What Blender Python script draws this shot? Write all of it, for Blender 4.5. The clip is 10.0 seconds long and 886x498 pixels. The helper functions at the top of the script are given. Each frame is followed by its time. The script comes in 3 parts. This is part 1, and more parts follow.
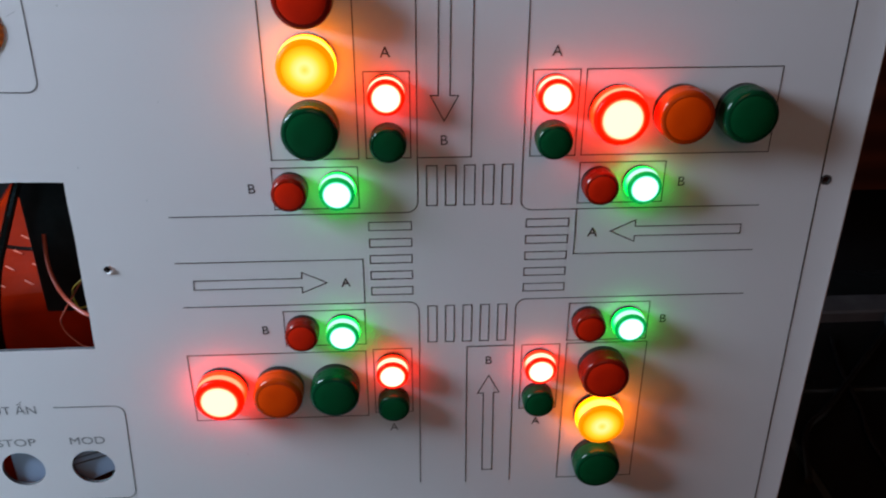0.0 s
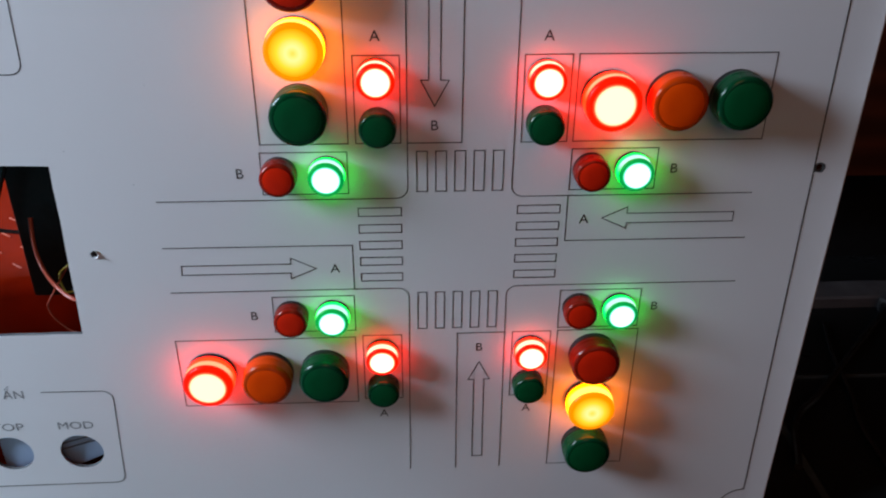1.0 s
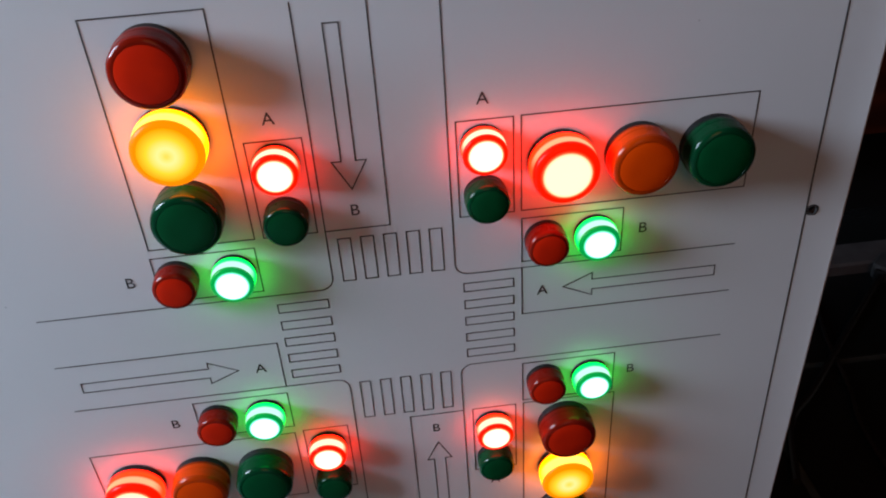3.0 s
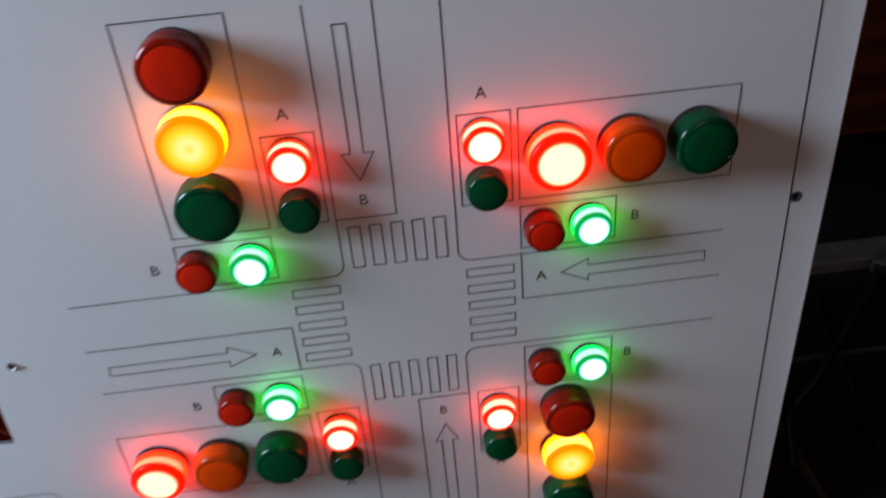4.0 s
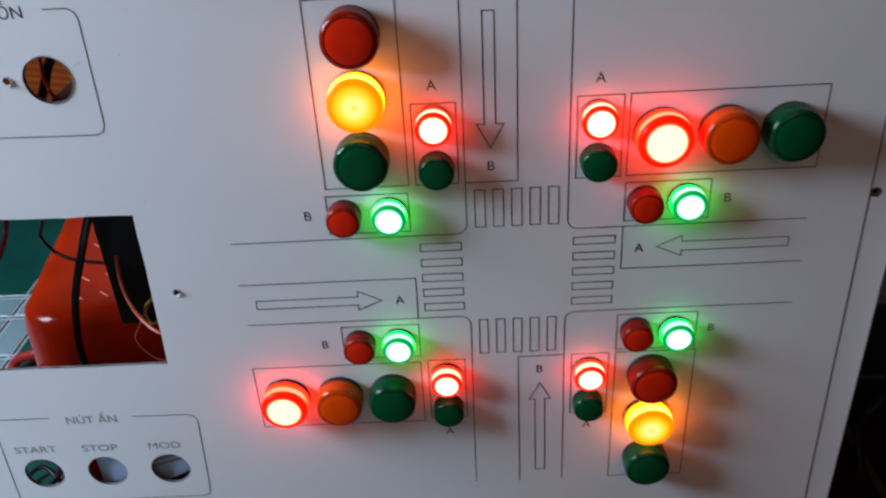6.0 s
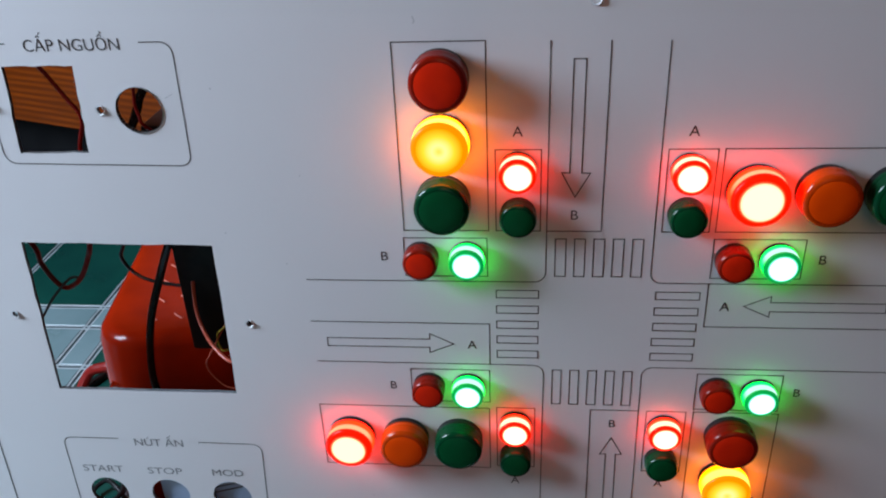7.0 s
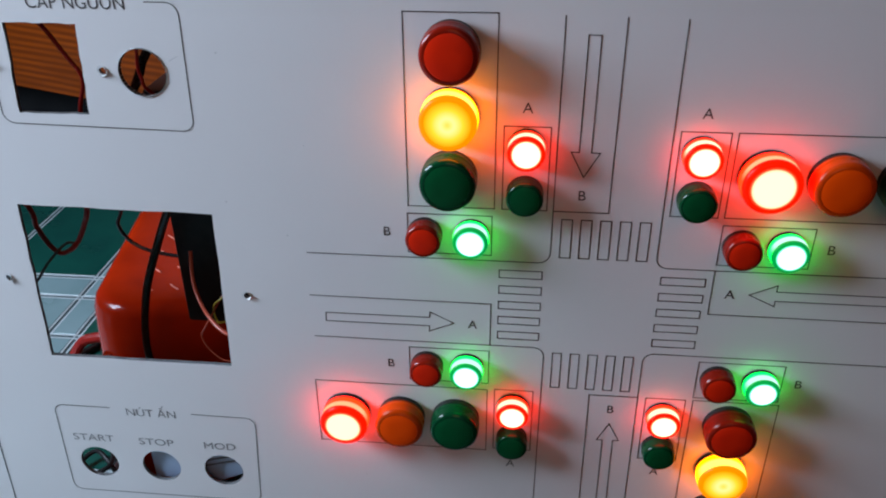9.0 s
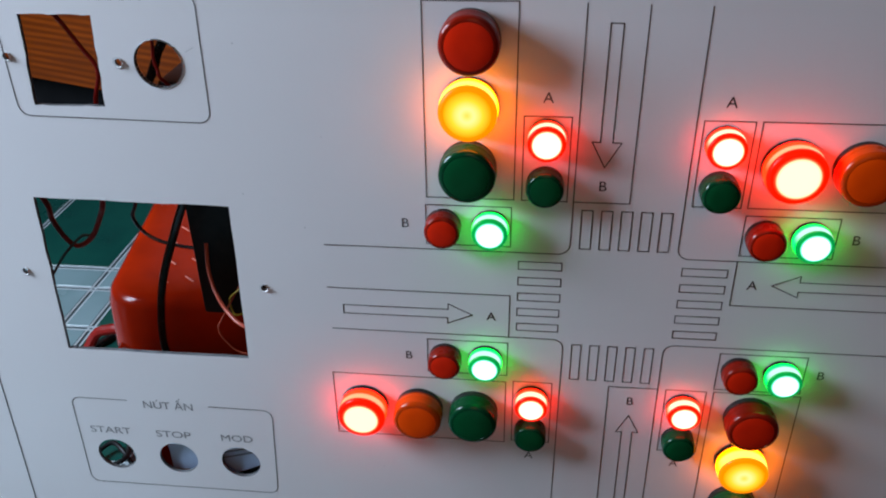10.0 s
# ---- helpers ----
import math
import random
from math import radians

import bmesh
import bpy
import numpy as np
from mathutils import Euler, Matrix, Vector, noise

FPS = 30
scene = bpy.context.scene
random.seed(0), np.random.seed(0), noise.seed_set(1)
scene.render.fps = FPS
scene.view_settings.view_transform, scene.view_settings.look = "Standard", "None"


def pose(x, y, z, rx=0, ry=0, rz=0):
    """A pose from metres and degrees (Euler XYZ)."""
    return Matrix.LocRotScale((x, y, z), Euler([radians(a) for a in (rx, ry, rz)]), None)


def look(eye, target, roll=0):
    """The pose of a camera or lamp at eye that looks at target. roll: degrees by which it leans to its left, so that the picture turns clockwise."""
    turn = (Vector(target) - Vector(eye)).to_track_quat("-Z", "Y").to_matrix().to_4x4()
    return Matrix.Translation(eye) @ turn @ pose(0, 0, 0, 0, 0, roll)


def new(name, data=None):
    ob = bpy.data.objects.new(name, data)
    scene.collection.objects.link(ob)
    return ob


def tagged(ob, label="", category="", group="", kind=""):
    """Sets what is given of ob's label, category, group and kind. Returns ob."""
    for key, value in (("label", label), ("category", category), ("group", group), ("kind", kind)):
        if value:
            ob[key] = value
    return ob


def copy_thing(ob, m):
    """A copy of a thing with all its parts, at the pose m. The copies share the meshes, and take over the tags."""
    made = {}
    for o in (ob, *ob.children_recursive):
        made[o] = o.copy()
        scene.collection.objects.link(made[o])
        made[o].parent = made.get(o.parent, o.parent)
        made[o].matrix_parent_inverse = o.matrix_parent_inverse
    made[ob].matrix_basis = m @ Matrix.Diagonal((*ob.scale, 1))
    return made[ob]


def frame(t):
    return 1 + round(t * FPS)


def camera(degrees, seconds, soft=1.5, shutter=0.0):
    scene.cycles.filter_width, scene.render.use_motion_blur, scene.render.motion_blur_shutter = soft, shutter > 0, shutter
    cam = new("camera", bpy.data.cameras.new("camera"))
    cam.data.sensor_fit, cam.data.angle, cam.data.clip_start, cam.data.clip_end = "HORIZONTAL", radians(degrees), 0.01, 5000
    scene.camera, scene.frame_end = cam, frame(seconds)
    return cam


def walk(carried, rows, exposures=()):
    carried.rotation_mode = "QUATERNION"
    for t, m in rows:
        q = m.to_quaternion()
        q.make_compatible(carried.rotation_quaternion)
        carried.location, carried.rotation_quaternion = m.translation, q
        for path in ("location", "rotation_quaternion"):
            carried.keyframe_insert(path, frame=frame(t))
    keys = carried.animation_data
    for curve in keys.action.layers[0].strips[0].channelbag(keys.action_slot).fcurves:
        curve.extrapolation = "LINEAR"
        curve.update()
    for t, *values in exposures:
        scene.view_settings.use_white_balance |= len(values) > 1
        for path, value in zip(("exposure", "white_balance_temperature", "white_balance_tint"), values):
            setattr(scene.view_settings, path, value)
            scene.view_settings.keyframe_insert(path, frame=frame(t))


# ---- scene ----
cam = camera(55.88, 10.0, soft=2.0, shutter=0.5)
PATH = [
    (0.0, -0.0215, -0.4033, 0.1846, 62.87, 0.01, -2.93),
    (0.5, -0.0215, -0.3989, 0.1924, 62.38, -0.99, -3.93),
    (1.0, -0.0179, -0.3987, 0.1855, 61.55, -0.36, -3.01),
    (1.5, -0.0124, -0.3915, 0.1957, 59.20, 0.75, -1.09),
    (1.6, -0.0063, -0.3888, 0.2018, 58.21, 0.63, -0.60),
    (1.7, -0.0042, -0.3856, 0.2048, 57.64, 0.38, -0.28),
    (1.8, -0.0075, -0.3770, 0.2029, 58.26, -1.16, -1.58),
    (1.9, -0.0015, -0.3706, 0.2091, 57.92, -0.93, -1.69),
    (2.0, 0.0053, -0.3616, 0.2143, 59.55, 1.55, -1.28),
    (2.1, 0.0012, -0.3568, 0.2222, 60.39, 4.04, -0.81),
    (2.2, -0.0006, -0.3416, 0.2312, 59.04, 5.37, -1.28),
    (2.3, -0.0040, -0.3303, 0.2270, 59.76, 4.02, -3.17),
    (2.4, 0.0036, -0.3169, 0.2334, 57.78, 4.21, -4.31),
    (2.5, 0.0037, -0.3010, 0.2317, 55.74, 2.94, -7.02),
    (2.6, 0.0132, -0.3025, 0.2226, 55.75, 3.17, -6.39),
    (2.7, 0.0125, -0.3010, 0.2236, 55.03, 3.13, -6.24),
    (3.8, 0.0179, -0.3035, 0.2264, 55.86, 4.03, -7.30),
    (4.0, 0.0155, -0.3277, 0.2283, 56.04, 4.25, -5.97),
    (4.1, 0.0124, -0.3362, 0.2259, 55.58, 5.02, -5.63),
    (4.2, 0.0122, -0.3499, 0.2236, 55.26, 6.19, -3.66),
    (4.3, 0.0058, -0.3595, 0.2175, 58.27, 4.55, -4.79),
    (4.4, 0.0056, -0.3716, 0.2185, 59.47, 4.28, -3.92),
    (4.5, -0.0091, -0.3760, 0.2275, 60.50, 2.25, -6.75),
    (4.6, 0.0072, -0.3883, 0.2358, 58.75, 2.68, -4.62),
    (4.7, 0.0041, -0.3994, 0.2295, 60.38, 2.67, -3.87),
    (4.8, 0.0039, -0.4099, 0.2195, 63.17, 2.67, -2.99),
    (4.9, -0.0071, -0.4110, 0.2289, 63.55, 1.16, -3.72),
    (5.0, -0.0102, -0.4077, 0.2374, 61.88, -0.38, -5.42),
    (5.1, 0.0047, -0.4111, 0.2355, 61.09, 0.48, -5.33),
    (5.2, -0.0033, -0.4139, 0.2287, 61.77, 0.49, -5.23),
    (5.3, -0.0031, -0.4108, 0.2314, 61.23, 0.34, -3.62),
    (5.4, -0.0144, -0.4146, 0.2289, 60.59, 0.68, -2.51),
    (5.5, -0.0176, -0.4086, 0.2253, 60.14, 1.01, -2.67),
    (5.7, -0.0161, -0.4045, 0.2225, 59.18, 1.75, -1.71),
    (6.8, -0.0173, -0.3765, 0.2350, 61.21, 3.08, 4.21),
    (7.0, -0.0239, -0.3845, 0.2324, 61.18, 2.44, 5.25),
    (7.5, -0.0246, -0.3853, 0.2263, 61.90, 1.53, 4.55),
    (8.0, -0.0239, -0.3844, 0.2294, 61.16, 2.28, 5.31),
    (8.5, -0.0235, -0.3825, 0.2241, 60.41, 1.21, 5.87),
    (9.0, -0.0291, -0.3815, 0.2243, 60.34, 0.47, 5.93),
    (9.5, -0.0323, -0.3801, 0.2253, 60.42, 0.81, 6.64),
    (10.0, -0.0353, -0.3778, 0.2239, 59.54, 0.93, 6.27),
]
walk(cam, [(t, pose(x, y, z, rx, ry, rz)) for t, x, y, z, rx, ry, rz in PATH], exposures=((0.0, -0.02), (2.0, -0.06), (2.7, -0.10), (4.5, -0.01), (5.7, 0.03), (7.0, 0.02), (10.0, 0.0)))

# ---- light ----
world = bpy.data.worlds.new("world")
scene.world = world
world.use_nodes = True
sky = world.node_tree.nodes.new("ShaderNodeTexSky")
sky.sky_type, sky.sun_disc = "NISHITA", False
sky.sun_elevation, sky.sun_rotation = radians(35), radians(-75)
world.node_tree.links.new(sky.outputs["Color"], world.node_tree.nodes["Background"].inputs["Color"])
world.node_tree.nodes["Background"].inputs["Strength"].default_value = 0.06

def area_lamp(name, eye, target, width, height, power, color):
    data = bpy.data.lights.new(name, "AREA")
    data.shape, data.size, data.size_y, data.energy, data.color = "RECTANGLE", width, height, power, color
    ob = new(name, data)
    ob.matrix_world = look(eye, target)
    return ob

area_lamp("window_light", (-1.05, -0.23, 0.50), (0, -0.03, 0.02), 0.40, 0.42, 24.0, (0.59, 0.74, 0.93))
# added warm fill from behind the camera; no such source is known
area_lamp("fill_light", (0.1, -2.12, 1.35), (0, 0, 0.0), 0.8, 1.2, 4.3, (1.0, 0.33, 0.06))



# ---- materials ----
def material(name, color, rough=0.5, metal=0.0, second=None, scale=40.0, detail=6.0, bump=0.0, bump_scale=300.0, coat=0.0, emit=None, strength=0.0, specular=0.5, rough_spread=0.12):
    """Base colour mottled towards a second one, with roughness that follows the mottling and fine relief."""
    m = bpy.data.materials.new(name)
    m.use_nodes = True
    n, l = m.node_tree.nodes, m.node_tree.links
    b = n["Principled BSDF"]
    b.inputs["Roughness"].default_value, b.inputs["Metallic"].default_value = rough, metal
    b.inputs["Coat Weight"].default_value, b.inputs["Coat Roughness"].default_value = coat, 0.12
    tc = n.new("ShaderNodeTexCoord")
    big = n.new("ShaderNodeTexNoise")
    big.inputs["Scale"].default_value, big.inputs["Detail"].default_value = scale, detail
    l.new(tc.outputs["Object"], big.inputs["Vector"])
    ramp = n.new("ShaderNodeValToRGB")
    ramp.color_ramp.elements[0].position, ramp.color_ramp.elements[1].position = 0.32, 0.72
    ramp.color_ramp.elements[0].color = (*color, 1)
    ramp.color_ramp.elements[1].color = (*(second or [c * 0.86 for c in color]), 1)
    l.new(big.outputs["Fac"], ramp.inputs["Fac"])
    l.new(ramp.outputs["Color"], b.inputs["Base Color"])
    mr = n.new("ShaderNodeMapRange")
    mr.inputs["To Min"].default_value, mr.inputs["To Max"].default_value = max(0.03, rough - rough_spread), min(1.0, rough + rough_spread)
    l.new(big.outputs["Fac"], mr.inputs["Value"])
    l.new(mr.outputs["Result"], b.inputs["Roughness"])
    if bump:
        fine = n.new("ShaderNodeTexNoise")
        fine.inputs["Scale"].default_value, fine.inputs["Detail"].default_value = bump_scale, 4.0
        l.new(tc.outputs["Object"], fine.inputs["Vector"])
        bp = n.new("ShaderNodeBump")
        bp.inputs["Strength"].default_value, bp.inputs["Distance"].default_value = bump, 0.001
        l.new(fine.outputs["Fac"], bp.inputs["Height"])
        l.new(bp.outputs["Normal"], b.inputs["Normal"])
    if emit:
        b.inputs["Emission Color"].default_value, b.inputs["Emission Strength"].default_value = (*emit, 1), strength
    b.inputs["Specular IOR Level"].default_value = specular
    return m

def wood(name, dark, light, scale=6.0, rough=0.4, wavy=7.0):
    m = bpy.data.materials.new(name)
    m.use_nodes = True
    n, l = m.node_tree.nodes, m.node_tree.links
    b = n["Principled BSDF"]
    tc, mp, wv, ns = n.new("ShaderNodeTexCoord"), n.new("ShaderNodeMapping"), n.new("ShaderNodeTexWave"), n.new("ShaderNodeTexNoise")
    mp.inputs["Scale"].default_value = (0.35, 1.0, 3.0)
    wv.bands_direction = "Z"
    wv.inputs["Scale"].default_value, wv.inputs["Distortion"].default_value, wv.inputs["Detail"].default_value, wv.inputs["Detail Scale"].default_value = scale, wavy, 4.0, 1.6
    ns.inputs["Scale"].default_value, ns.inputs["Detail"].default_value = 30.0, 6.0
    l.new(tc.outputs["Object"], mp.inputs["Vector"])
    l.new(mp.outputs["Vector"], wv.inputs["Vector"])
    l.new(mp.outputs["Vector"], ns.inputs["Vector"])
    mix = n.new("ShaderNodeMath")
    mix.operation = "MULTIPLY"
    l.new(wv.outputs["Fac"], mix.inputs[0])
    l.new(ns.outputs["Fac"], mix.inputs[1])
    ramp = n.new("ShaderNodeValToRGB")
    ramp.color_ramp.elements[0].color, ramp.color_ramp.elements[1].color = (*dark, 1), (*light, 1)
    ramp.color_ramp.elements[0].position, ramp.color_ramp.elements[1].position = 0.08, 0.62
    l.new(mix.outputs[0], ramp.inputs["Fac"])
    l.new(ramp.outputs["Color"], b.inputs["Base Color"])
    b.inputs["Roughness"].default_value = rough
    b.inputs["Specular IOR Level"].default_value = 0.2
    return m

PANEL = material("white_laminate", (0.80, 0.79, 0.805), 0.45, second=(0.77, 0.76, 0.775), scale=9.0, bump=0.06, bump_scale=500, rough_spread=0.08)
INK = material("printed_ink", (0.035, 0.033, 0.035), 0.55, second=(0.06, 0.055, 0.055), scale=300)
INK_SOFT = material("worn_ink", (0.16, 0.165, 0.175), 0.55, second=(0.30, 0.305, 0.315), scale=260)
# cut faces of the white sheet, darkened to carry the openings' shade
CUT_SHADE = material("shaded_cut_edge", (0.07, 0.07, 0.075), 0.7, second=(0.16, 0.16, 0.165), scale=180, bump=0.3, bump_scale=900)
BLACK = material("black_plastic", (0.010, 0.010, 0.011), 0.4, second=(0.016, 0.016, 0.016), scale=200, specular=0.2)
COVER = material("dark_cover", (0.014, 0.019, 0.025), 0.35, second=(0.009, 0.012, 0.016), scale=70, specular=0.35)
RUBBER = material("black_rubber", (0.010, 0.010, 0.011), 0.18, second=(0.018, 0.017, 0.017), scale=160, bump=0.06, specular=0.5)
METAL = material("zinc_steel", (0.62, 0.62, 0.63), 0.3, metal=1.0, second=(0.5, 0.5, 0.5), scale=400, bump=0.15, bump_scale=1500)
HOLE_SHADE = material("hole_shade", (0.008, 0.008, 0.008), 0.9, specular=0.05)
# white plastic tinted blue, the daylight on it put into the colour
DUCT = material("daylit_duct_plastic", (0.42, 0.55, 0.76), 0.4, second=(0.36, 0.48, 0.68), scale=60)
DUCT_LINE = material("duct_slot_plastic", (0.20, 0.25, 0.34), 0.5, second=(0.16, 0.2, 0.28), scale=60)
WHITE_PLASTIC = material("white_pvc", (0.72, 0.73, 0.74), 0.4, second=(0.62, 0.63, 0.65), scale=60)
GREY_PLASTIC = material("grey_plastic", (0.060, 0.062, 0.065), 0.5, second=(0.045, 0.047, 0.05), scale=80)
STOOL_RED = material("red_stool_plastic", (0.40, 0.018, 0.002), 0.15, second=(0.24, 0.010, 0.002), scale=22, bump=0.05, bump_scale=600, specular=0.22)
# paler red for the embossed bars, window glints put into the colour
STOOL_GLINT = material("glint_stool_red", (0.72, 0.22, 0.15), 0.3, second=(0.62, 0.10, 0.05), scale=200)
RED_WIRE = material("red_wire", (0.26, 0.009, 0.006), 0.4, second=(0.20, 0.008, 0.005), scale=200, specular=0.25)
ORANGE_WIRE = material("salmon_wire", (0.46, 0.075, 0.04), 0.4, second=(0.38, 0.06, 0.03), scale=200)
YELLOW_WIRE = material("yellow_wire", (0.32, 0.23, 0.02), 0.4)
WALL = material("wall_paint", (0.30, 0.26, 0.21), 0.8, second=(0.25, 0.22, 0.18), scale=5, bump=0.2, bump_scale=150)
CEILING = material("ceiling_paint", (0.42, 0.39, 0.35), 0.85, second=(0.37, 0.34, 0.30), scale=4)
TILE_PALE = material("pale_tile", (0.21, 0.31, 0.33), 0.25, second=(0.15, 0.24, 0.25), scale=12, specular=0.35)
TILE_GREEN = material("green_tile", (0.008, 0.075, 0.056), 0.25, second=(0.005, 0.046, 0.038), scale=12, specular=0.3)
# tile colour darkened to stand for the shade on the right floor
TILE_SHADED = material("shaded_tile", (0.012, 0.013, 0.014), 0.3, second=(0.007, 0.008, 0.008), scale=12, specular=0.2)
JOINT = material("tile_joint", (0.035, 0.06, 0.065), 0.6, second=(0.05, 0.08, 0.085), scale=60)
TILE_LINE = material("tile_line", (0.42, 0.48, 0.50), 0.3, second=(0.42, 0.47, 0.49), scale=40)
GROUT = material("grout", (0.035, 0.045, 0.045), 0.85, second=(0.055, 0.065, 0.065), scale=90)
WOOD_RED = wood("reddish_wood", (0.026, 0.004, 0.0015), (0.058, 0.010, 0.003), scale=3.0)
WOOD_ORANGE = wood("orange_wood", (0.120, 0.020, 0.001), (0.235, 0.042, 0.002), scale=14.0, wavy=2.5)
GAP_SHADE = material("gap_shade", (0.006, 0.006, 0.007), 0.8, second=(0.010, 0.010, 0.011), scale=30, specular=0.1)
LEDGE = material("grey_stone_sill", (0.10, 0.095, 0.10), 0.5, second=(0.07, 0.066, 0.07), scale=40, bump=0.15)
PENCIL = material("pencil", (0.62, 0.62, 0.63), 0.6)

LENS = {
    "red": material("red_lens", (0.78, 0.022, 0.003), 0.34, second=(0.68, 0.017, 0.003), scale=90, specular=0.14),
    "amber": material("amber_lens", (0.98, 0.080, 0.001), 0.34, second=(0.92, 0.068, 0.001), scale=90, specular=0.10),
    "green": material("green_lens", (0.001, 0.078, 0.022), 0.34, second=(0.001, 0.062, 0.017), scale=90, specular=0.18),
}
# seat, side and rim: darker copies of LENS with shade put into colour
SEAT_SHADED = {
    "red": material("red_seat_shaded", (0.075, 0.005, 0.003), 0.2, second=(0.055, 0.004, 0.002), scale=90, specular=0.22),
    "amber": material("amber_seat_shaded", (0.30, 0.026, 0.001), 0.2, second=(0.24, 0.021, 0.001), scale=90, specular=0.22),
    "green": material("green_seat_shaded", (0.001, 0.018, 0.009), 0.2, second=(0.001, 0.013, 0.006), scale=90, specular=0.22),
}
SIDE_SHADED = {
    "red": material("red_side_shaded", (0.22, 0.008, 0.003), 0.3, second=(0.16, 0.006, 0.002), scale=90, specular=0.14),
    "amber": material("amber_side_shaded", (0.66, 0.055, 0.001), 0.3, second=(0.68, 0.052, 0.001), scale=90, specular=0.14),
    "green": material("green_side_shaded", (0.001, 0.050, 0.017), 0.3, second=(0.001, 0.040, 0.013), scale=90, specular=0.14),
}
RIM_SHADED = {
    "red": material("red_rim_shaded", (0.24, 0.009, 0.003), 0.14, second=(0.19, 0.007, 0.002), scale=90, specular=0.32, rough_spread=0.04),
    "amber": material("amber_rim_shaded", (0.55, 0.044, 0.001), 0.14, second=(0.48, 0.038, 0.001), scale=90, specular=0.32, rough_spread=0.04),
    "green": material("green_rim_shaded", (0.001, 0.045, 0.015), 0.14, second=(0.001, 0.036, 0.012), scale=90, specular=0.32, rough_spread=0.04),
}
def glowing_side(color, size):
    """The wall of a lit lens: deep colour round its foot and shoulder, with a refracted highlight painted pale along
    the upper side.
    """
    h, r = (0.0149, 0.0144) if size == "large" else (0.0110, 0.0095)
    seat, deep, pale, shoulder, power = {
        "red": ((0.6, 0.006, 0.001), (1.0, 0.010, 0.001), (0.22, 0.135, 0.085) if size == "small" else (0.21, 0.062, 0.030), (0.17, 0.001, 0.0), 9.5),
        "amber": ((0.6, 0.11, 0.0), (1.0, 0.17, 0.0), (0.29, 0.16, 0.022), (0.11, 0.028, 0.0), 11.0),
        "green": ((0.0, 0.6, 0.05), (0.0, 1.0, 0.06), (0.15, 0.25, 0.225), (0.0, 0.06, 0.012), 5.0)}[color]
    low_end, high_end = (0.56, 0.74) if (color, size) == ("red", "large") else (0.52, 0.80)
    m = material("%s_wall_%s" % (size, color), [0.2 * c for c in deep], 0.3, emit=(1, 1, 1), strength=power, specular=0.15)
    n, l = m.node_tree.nodes, m.node_tree.links
    tc, xyz, depth, high, ramp, mix = [n.new("ShaderNode" + k) for k in ("TexCoord", "SeparateXYZ", "MapRange", "MapRange", "ValToRGB", "Mix")]
    l.new(tc.outputs["Object"], xyz.inputs[0])
    depth.inputs["From Min"].default_value, depth.inputs["From Max"].default_value = 0.0, -h
    high.interpolation_type = "SMOOTHSTEP"
    high.inputs["From Min"].default_value, high.inputs["From Max"].default_value = 0.05 * r, 0.65 * r
    l.new(xyz.outputs["Y"], depth.inputs["Value"])
    l.new(xyz.outputs["Z"], high.inputs["Value"])
    e = ramp.color_ramp.elements
    e.new(0.3)
    e.new(0.4)
    e.new(0.5)
    e.new(0.6)
    for k, (at, tone) in enumerate(((0.29, seat), (0.33, deep), (low_end - 0.08, deep), (low_end, pale), (high_end, pale), (high_end + 0.06, shoulder))):
        e[k].position, e[k].color = at, (*tone, 1)
    l.new(depth.outputs["Result"], ramp.inputs["Fac"])
    mix.data_type = "RGBA"
    colour_in = [i for i in mix.inputs if i.type == "RGBA"]
    low = n.new("ShaderNodeValToRGB")
    e = low.color_ramp.elements
    e.new(0.5)
    e.new(0.6)
    for k, (at, tone) in enumerate(((0.29, seat), (0.33, deep), (0.76, deep), (0.84, shoulder))):
        low.color_ramp.elements[k].position, low.color_ramp.elements[k].color = at, (*tone, 1)
    l.new(depth.outputs["Result"], low.inputs["Fac"])
    l.new(low.outputs["Color"], colour_in[0])
    l.new(high.outputs["Result"], mix.inputs["Factor"])
    l.new(ramp.outputs["Color"], colour_in[1])
    l.new([o for o in mix.outputs if o.type == "RGBA"][0], n["Principled BSDF"].inputs["Emission Color"])
    return m

